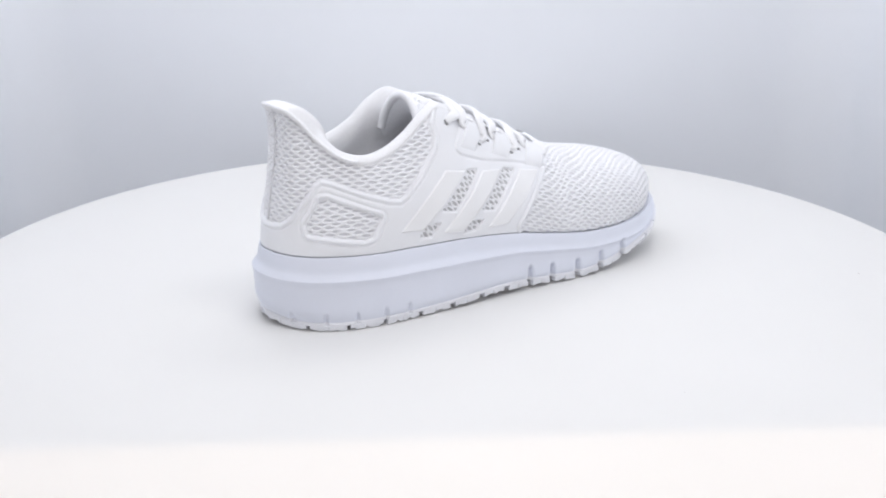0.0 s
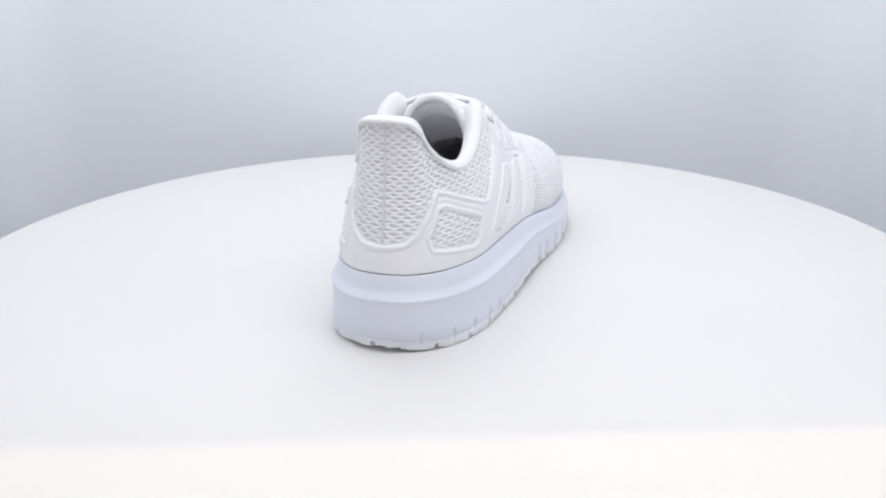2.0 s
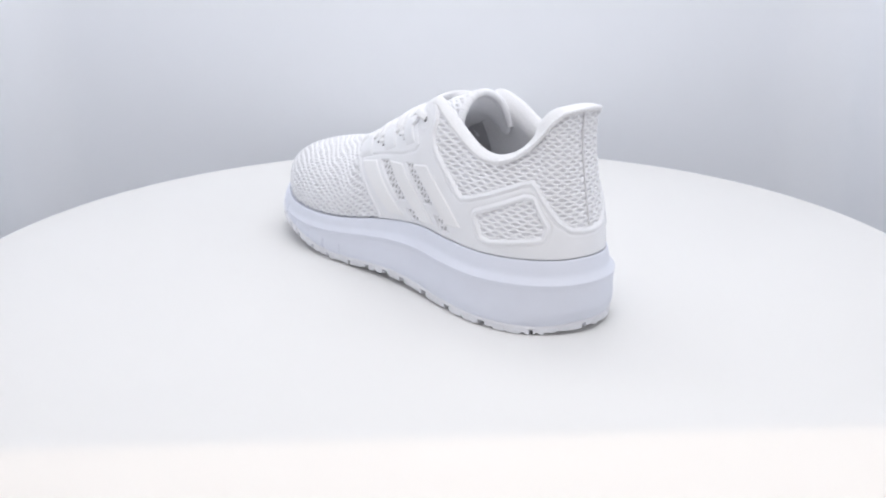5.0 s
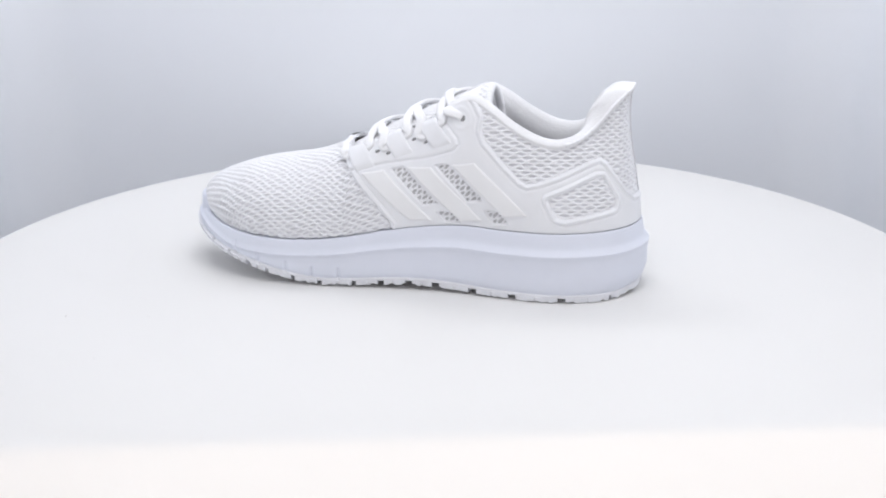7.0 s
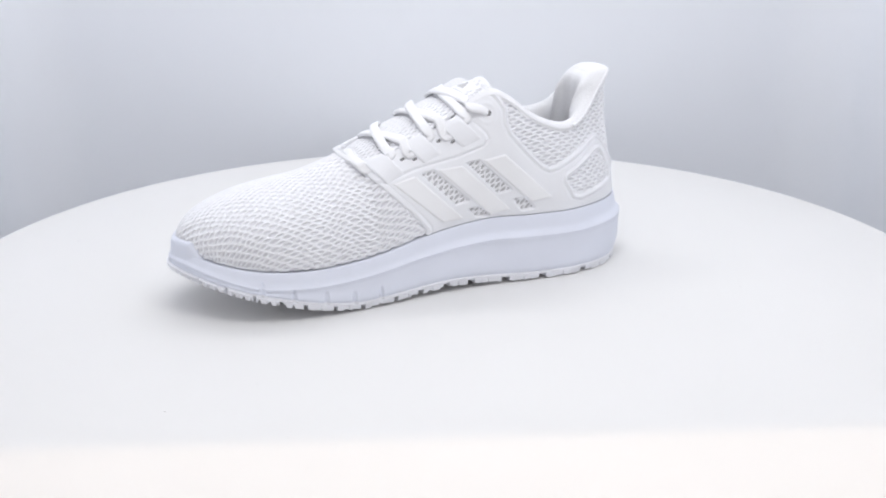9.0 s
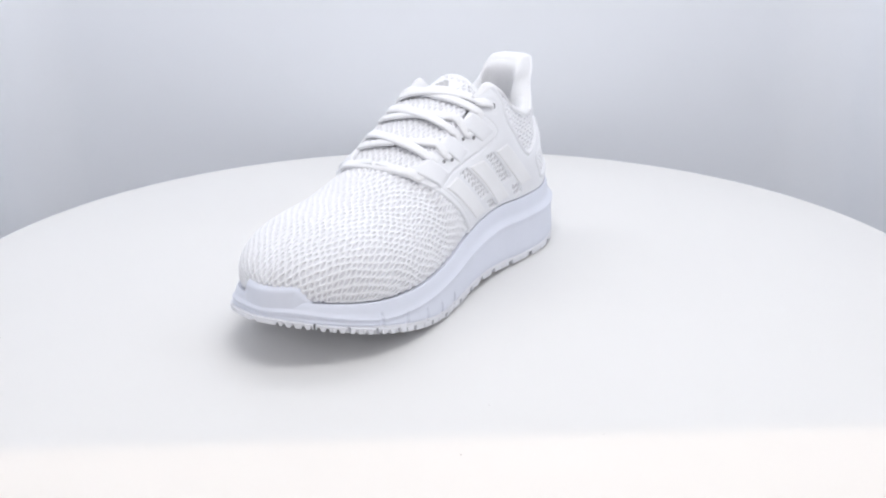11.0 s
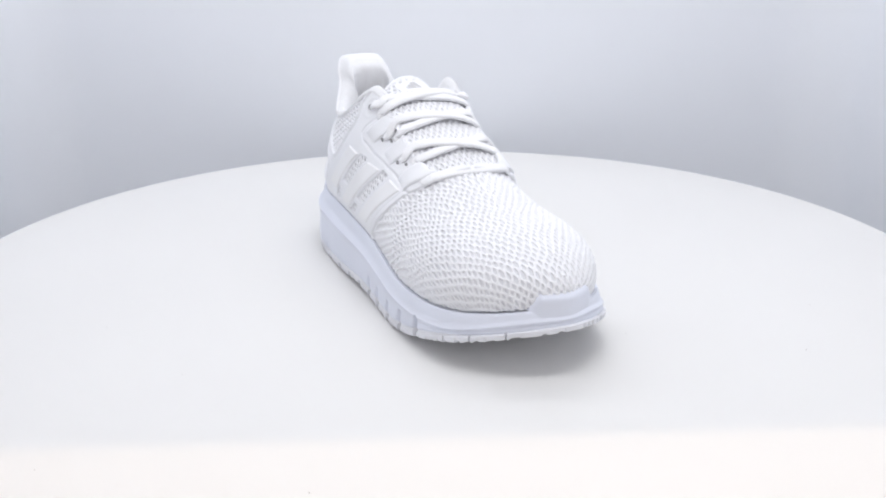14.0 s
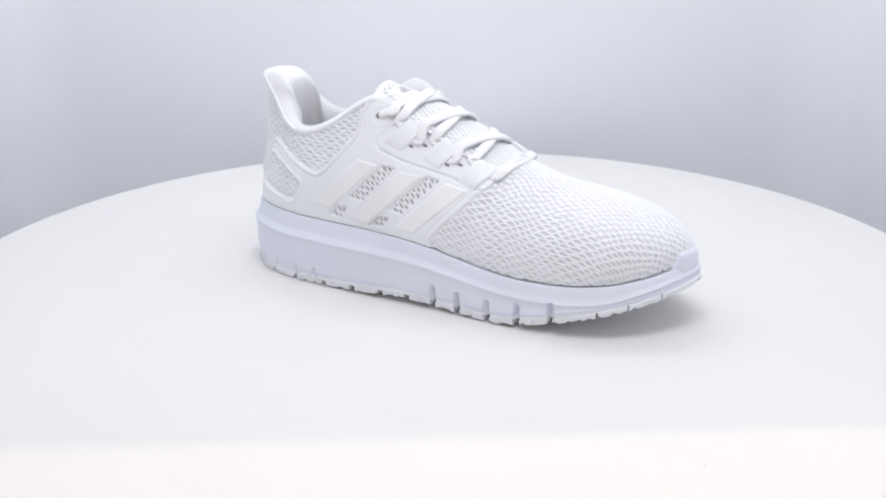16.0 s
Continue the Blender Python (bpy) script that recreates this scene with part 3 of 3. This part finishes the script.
def to_eyelet(side):
    """The end of a lace that lies on the eyestay and goes into the upper eyelet."""
    ends = []
    for x, z, out in ((103.8, 107.4, 0.4), (107.0, 108.6, 2.2), (112.0, 109.8, 2.6)):
        p, n = on_upper(x, z, side)
        ends.append(tuple(p + n * out))
    return ends


# one straight bar at the front, then crossing pairs
strand(181, 181, 4, 0.2, tuck(0, -1, 1, 0.72), tuck(0, 1, 1, 0.72), lift=3.0)
for k, (rear, fore) in enumerate(((165, 155), (141, 132))):
    strand(rear, fore, 4, 0.2, tuck(k, -1, -1, 0.8), tuck(k + 1, 1, 1, 0.62))
    strand(fore, rear, 4, 1.9, tuck(k + 1, -1, 1, 0.62), tuck(k, 1, -1, 0.8))
strand(119, 112, 4, 1.7, tuck(2, -1, -1, 0.85), to_eyelet(1), reach=25)
strand(112, 119, 4, 0.0, to_eyelet(-1), tuck(2, 1, -1, 0.85), reach=25)
# ---------------------------------------------------------------- foam sole and rubber tread
MS = 1100
idx = np.linspace(0, NP - 1, MS + 1)[:-1]
mb = np.stack([np.interp(idx, np.arange(NP), bite[:, k]) for k in range(3)], 1)
mo = np.stack([np.interp(idx, np.arange(NP), outward[:, k]) for k in range(2)], 1)
mo /= np.linalg.norm(mo, axis=1, keepdims=True)
xs = mb[:, 0]


def ground_z(x):
    return 27.0 * np.clip((x - 188) / 104, 0, 1.1)**1.45 + 6.0 * np.clip((16 - x) / 24, 0, 1)**2 + 2.8 * np.exp(-((x - 132) / 40)**2)


rear = step(200, 90, xs)
low = ground_z(xs)
ridge_z = mb[:, 2] - 9.5 - 3.8 * rear + 4.0 * step(245, 284, xs)
TREAD = 5.2 - 1.9 * step(235, 284, xs)
bot = low + TREAD
swell = 5.5 + 1.5 * rear
bevel = 3.0 * step(28, 0, xs)
prof = [(-7.0, mb[:, 2] - 0.5), (0.2, mb[:, 2] - 0.8), (0.9, mb[:, 2] - 0.7), (1.7, mb[:, 2] - 0.4), (2.6, mb[:, 2] * 0.72 + ridge_z * 0.28), (3.6, mb[:, 2] * 0.3 + ridge_z * 0.7), (swell - 0.9, ridge_z + 0.9),
        (swell - 0.2, ridge_z + 0.2), (swell - 0.3, ridge_z - 0.8), (swell - 0.9, ridge_z * 0.85 + bot * 0.15), (swell - 1.0, ridge_z * 0.6 + bot * 0.4), (swell - 0.3 - 0.25 * bevel, ridge_z * 0.3 + bot * 0.7),
        (swell - 0.2 - 0.7 * bevel, ridge_z * 0.1 + bot * 0.9 + 0.5), (swell - 0.9 - bevel, bot), (swell - 3 - bevel, bot - 0.1), (-8.0, bot), (-30.0, bot)]
off = np.stack([np.broadcast_to(np.asarray(o, float), xs.shape) for o, _ in prof], 1)
zz = np.stack([z for _, z in prof], 1)
MV = 66
kk = np.arange(len(prof), dtype=float)
fine = np.linspace(0, len(prof) - 1, MV)
off = np.stack([np.interp(fine, kk, r) for r in off])
zz = np.stack([np.interp(fine, kk, r) for r in zz])
for _ in range(1):
    off[:, 1:-1] = (off[:, :-2] + 2 * off[:, 1:-1] + off[:, 2:]) / 4
    zz[:, 1:-1] = (zz[:, :-2] + 2 * zz[:, 1:-1] + zz[:, 2:]) / 4
ms = np.r_[0, np.cumsum(np.linalg.norm(np.diff(mb[:, :2], axis=0), axis=1))]


def at_station(x, side):
    sel = np.where(mb[:, 1] * side > 0)[0]
    return ms[sel[np.argmin(np.abs(xs[sel] - x))]]


# deep flex grooves on the outer forefoot, shallow nicks elsewhere
cut = np.zeros_like(off)
grooves = [(x, -1, 3.8, 12.5, 2.1) for x in (151, 167.5, 187.5, 206, 225)] + [(x, -1, 1.5, 10.2, 1.25) for x in (7, 20, 35, 50.5, 65)] + [(x, 1, 1.1, 11.5, 1.3) for x in (180, 197, 214, 232, 248)]
for x, side, deep, high, wide in grooves:
    taper = wide * (1.15 - 0.5 * np.clip((zz - low[:, None]) / high, 0, 1))
    g = np.exp(-np.abs((ms - at_station(x, side))[:, None] / taper)**3)
    cut = np.maximum(cut, g * deep * step(high + 1.2, high - 1.2, zz - low[:, None]))
off = off - cut * (off > 1)
foam = np.stack([mb[:, None, 0] + mo[:, None, 0] * off, mb[:, None, 1] + mo[:, None, 1] * off, zz], -1)
foam_f = grid_faces(MS, MV, True).reshape(-1, 4)
mesh_from("midsole", foam, foam_f[:, ::-1], FOAM, shoe, "thick cool-white foam midsole with a crease line")
# closing plate under the foam
plate = foam[:, -1]
pv = np.vstack([plate, plate * (1, 0, 1)])
ii = np.arange(MS)
mesh_from("sole_plate", pv, np.stack([ii, (ii + 1) % MS, MS + (ii + 1) % MS, MS + ii], 1), RUBBER, shoe, "white sole plate")

# toe bumper block
yy = np.linspace(-20.5, 21.5, 60)
bump_rows = []
tip_rows = mb[xs > 262]
tip_rows = tip_rows[np.argsort(tip_rows[:, 1])]
for t in np.linspace(0, 1, 22):
    base = np.interp(yy, tip_rows[:, 1], tip_rows[:, 0])
    side_fall = step(20.8, 13.8, np.abs(yy - 0.5))
    high = 43.4 * side_fall + 35.5 * (1 - side_fall)
    if t < 0.55:
        u = t / 0.55
        x = base + (4.6 - 1.5 * u) * (0.45 + 0.55 * side_fall)
        z = 29.5 + (high - 29.5) * u
    else:
        u = (t - 0.55) / 0.45
        x = base + (3.1 - 11.0 * u) * (0.45 + 0.55 * side_fall)
        z = high + 1.6 * np.sin(u * math.pi * 0.8) * side_fall - 3.0 * u * (1 - side_fall)
    bump_rows.append(np.stack([x, yy, z], 1))
bumper = np.stack(bump_rows, 1)
for _ in range(2):
    bumper[:, 1:-1] = (bumper[:, :-2] + 2 * bumper[:, 1:-1] + bumper[:, 2:]) / 4
mesh_from("toe_bumper", bumper, grid_faces(*bumper.shape[:2]).reshape(-1, 4), FOAM, shoe, "raised foam toe bumper")

# rubber tread: separate lugs round the edge
tread_len = ms[-1] + np.linalg.norm(mb[0, :2] - mb[-1, :2])
tread = part("outsole", bmesh.new(), RUBBER, shoe, "white rubber outsole of separate lugs")
gaps = [(at_station(x, -1), w) for x, w in ((276, 1.1), (263, 1.2), (249, 1.4), (225, 3.6), (206, 4.2), (187.5, 4.2), (167.5, 4.2), (151, 4.2), (133, 4), (114, 4), (94, 4), (72, 3), (50, 2.5), (30, 2), (12, 2))]
gaps += [(at_station(x, 1), w) for x, w in ((1, 2.5), (16, 2), (42, 4.5), (70, 5), (95, 5.5), (119, 5), (136, 4.5), (154, 4), (171, 3), (192, 3), (209, 2.5), (226, 2.5), (239, 2.2), (252, 1.8), (265, 1.5), (277, 1.3))]
gaps.sort()
rng = random.Random(7)
for (s0, w0), (s1, w1) in zip(gaps, gaps[1:] + [(gaps[0][0] + tread_len, gaps[0][1])]):
    pos, long = s0 + w0 / 2, s1 - s0 - w0 / 2 - w1 / 2
    cuts = max(9, int(long / 0.8))
    t = np.linspace(pos, pos + long, cuts) % tread_len
    px, py = np.interp(t, ms, mb[:, 0]), np.interp(t, ms, mb[:, 1])
    ox, oy = np.interp(t, ms, mo[:, 0]), np.interp(t, ms, mo[:, 1])
    sw = np.interp(t, ms, swell - bevel)
    gz = ground_z(px)
    blocks = np.repeat([rng.choice((0, 0, 0.2, 0.6, 1.0)) for _ in range(cuts)], 3)[:cuts]
    # teeth round the toe
    teeth = 1.7 * (np.sin(np.arange(cuts) * 1.25 + 0.9 * np.sin(np.arange(cuts) * 0.37)) > 0.35)
    jag = np.where((px > 232) & (py > 2), teeth, blocks)
    nick = np.where(np.arange(cuts) == cuts // 2, 1.0, 0.0) + 0.5 * (jag > 1.5)
    sw = sw + 1.5 * step(225, 260, px)
    sec = [(sw - 2.2, gz + 3.9), (sw - 0.3, gz + 3.6), (sw - 0.6 - nick, gz + 0.7 + jag), (sw - 1.9 - nick, gz + 0.02 + jag), (sw - 17, gz + 0.02), (sw - 17.5, gz + 3.4)]
    g = np.stack([np.stack([px + ox * o, py + oy * o, z], 1) for o, z in sec], 1)
    f = list(map(tuple, grid_faces(cuts, 6).reshape(-1, 4)))
    vv = g.reshape(-1, 3)
    bm = bmesh.new()
    bv = [bm.verts.new((p - AXIS) * 0.001) for p in vv]
    for q in f:
        bm.faces.new([bv[i] for i in q][::-1])
    bm.faces.new([bv[i] for i in range(6)])
    bm.faces.new([bv[6 * cuts - 6 + i] for i in range(6)][::-1])
    part("tread_lug", bm, RUBBER, tread)
# rubber band above the lugs
swell = swell - bevel
band = [(swell - 1.2, bot + 0.4), (swell - 0.45, bot - 0.2), (swell - 0.5, low + 3.7), (swell - 1.4, low + 3.0), (swell - 12, low + 3.0)]
band = [(o - cut[:, 40:56].max(axis=1) * 0.9, z) for o, z in band]
bg = np.stack([np.stack([mb[:, 0] + mo[:, 0] * o, mb[:, 1] + mo[:, 1] * o, z], 1) for o, z in band], 1)
mesh_from("tread_band", bg, grid_faces(MS, len(band), True).reshape(-1, 4)[:, ::-1], RUBBER, tread)
# inner tread field
inn = np.stack([mb[:, 0] - mo[:, 0] * 9, mb[:, 1] - mo[:, 1] * 9, low + 0.6], 1)
pv = np.vstack([inn, np.c_[inn[:, 0], np.zeros(MS), inn[:, 2]]])
mesh_from("tread_field", pv, np.stack([ii, (ii + 1) % MS, MS + (ii + 1) % MS, MS + ii], 1), RUBBER, shoe, "white rubber tread field")

# ---------------------------------------------------------------- turning


def motions():
    rows = [(t, pose(0, 0, 0, 0, 0, TURN_START + TURN_RATE * t)) for t in np.arange(0, SECONDS + 0.01, 0.5)]
    walk(table, [(t, Matrix.Translation((0.0014, -0.0008, 0)) @ m) for t, m in rows])
    walk(shoe, rows)


motions()
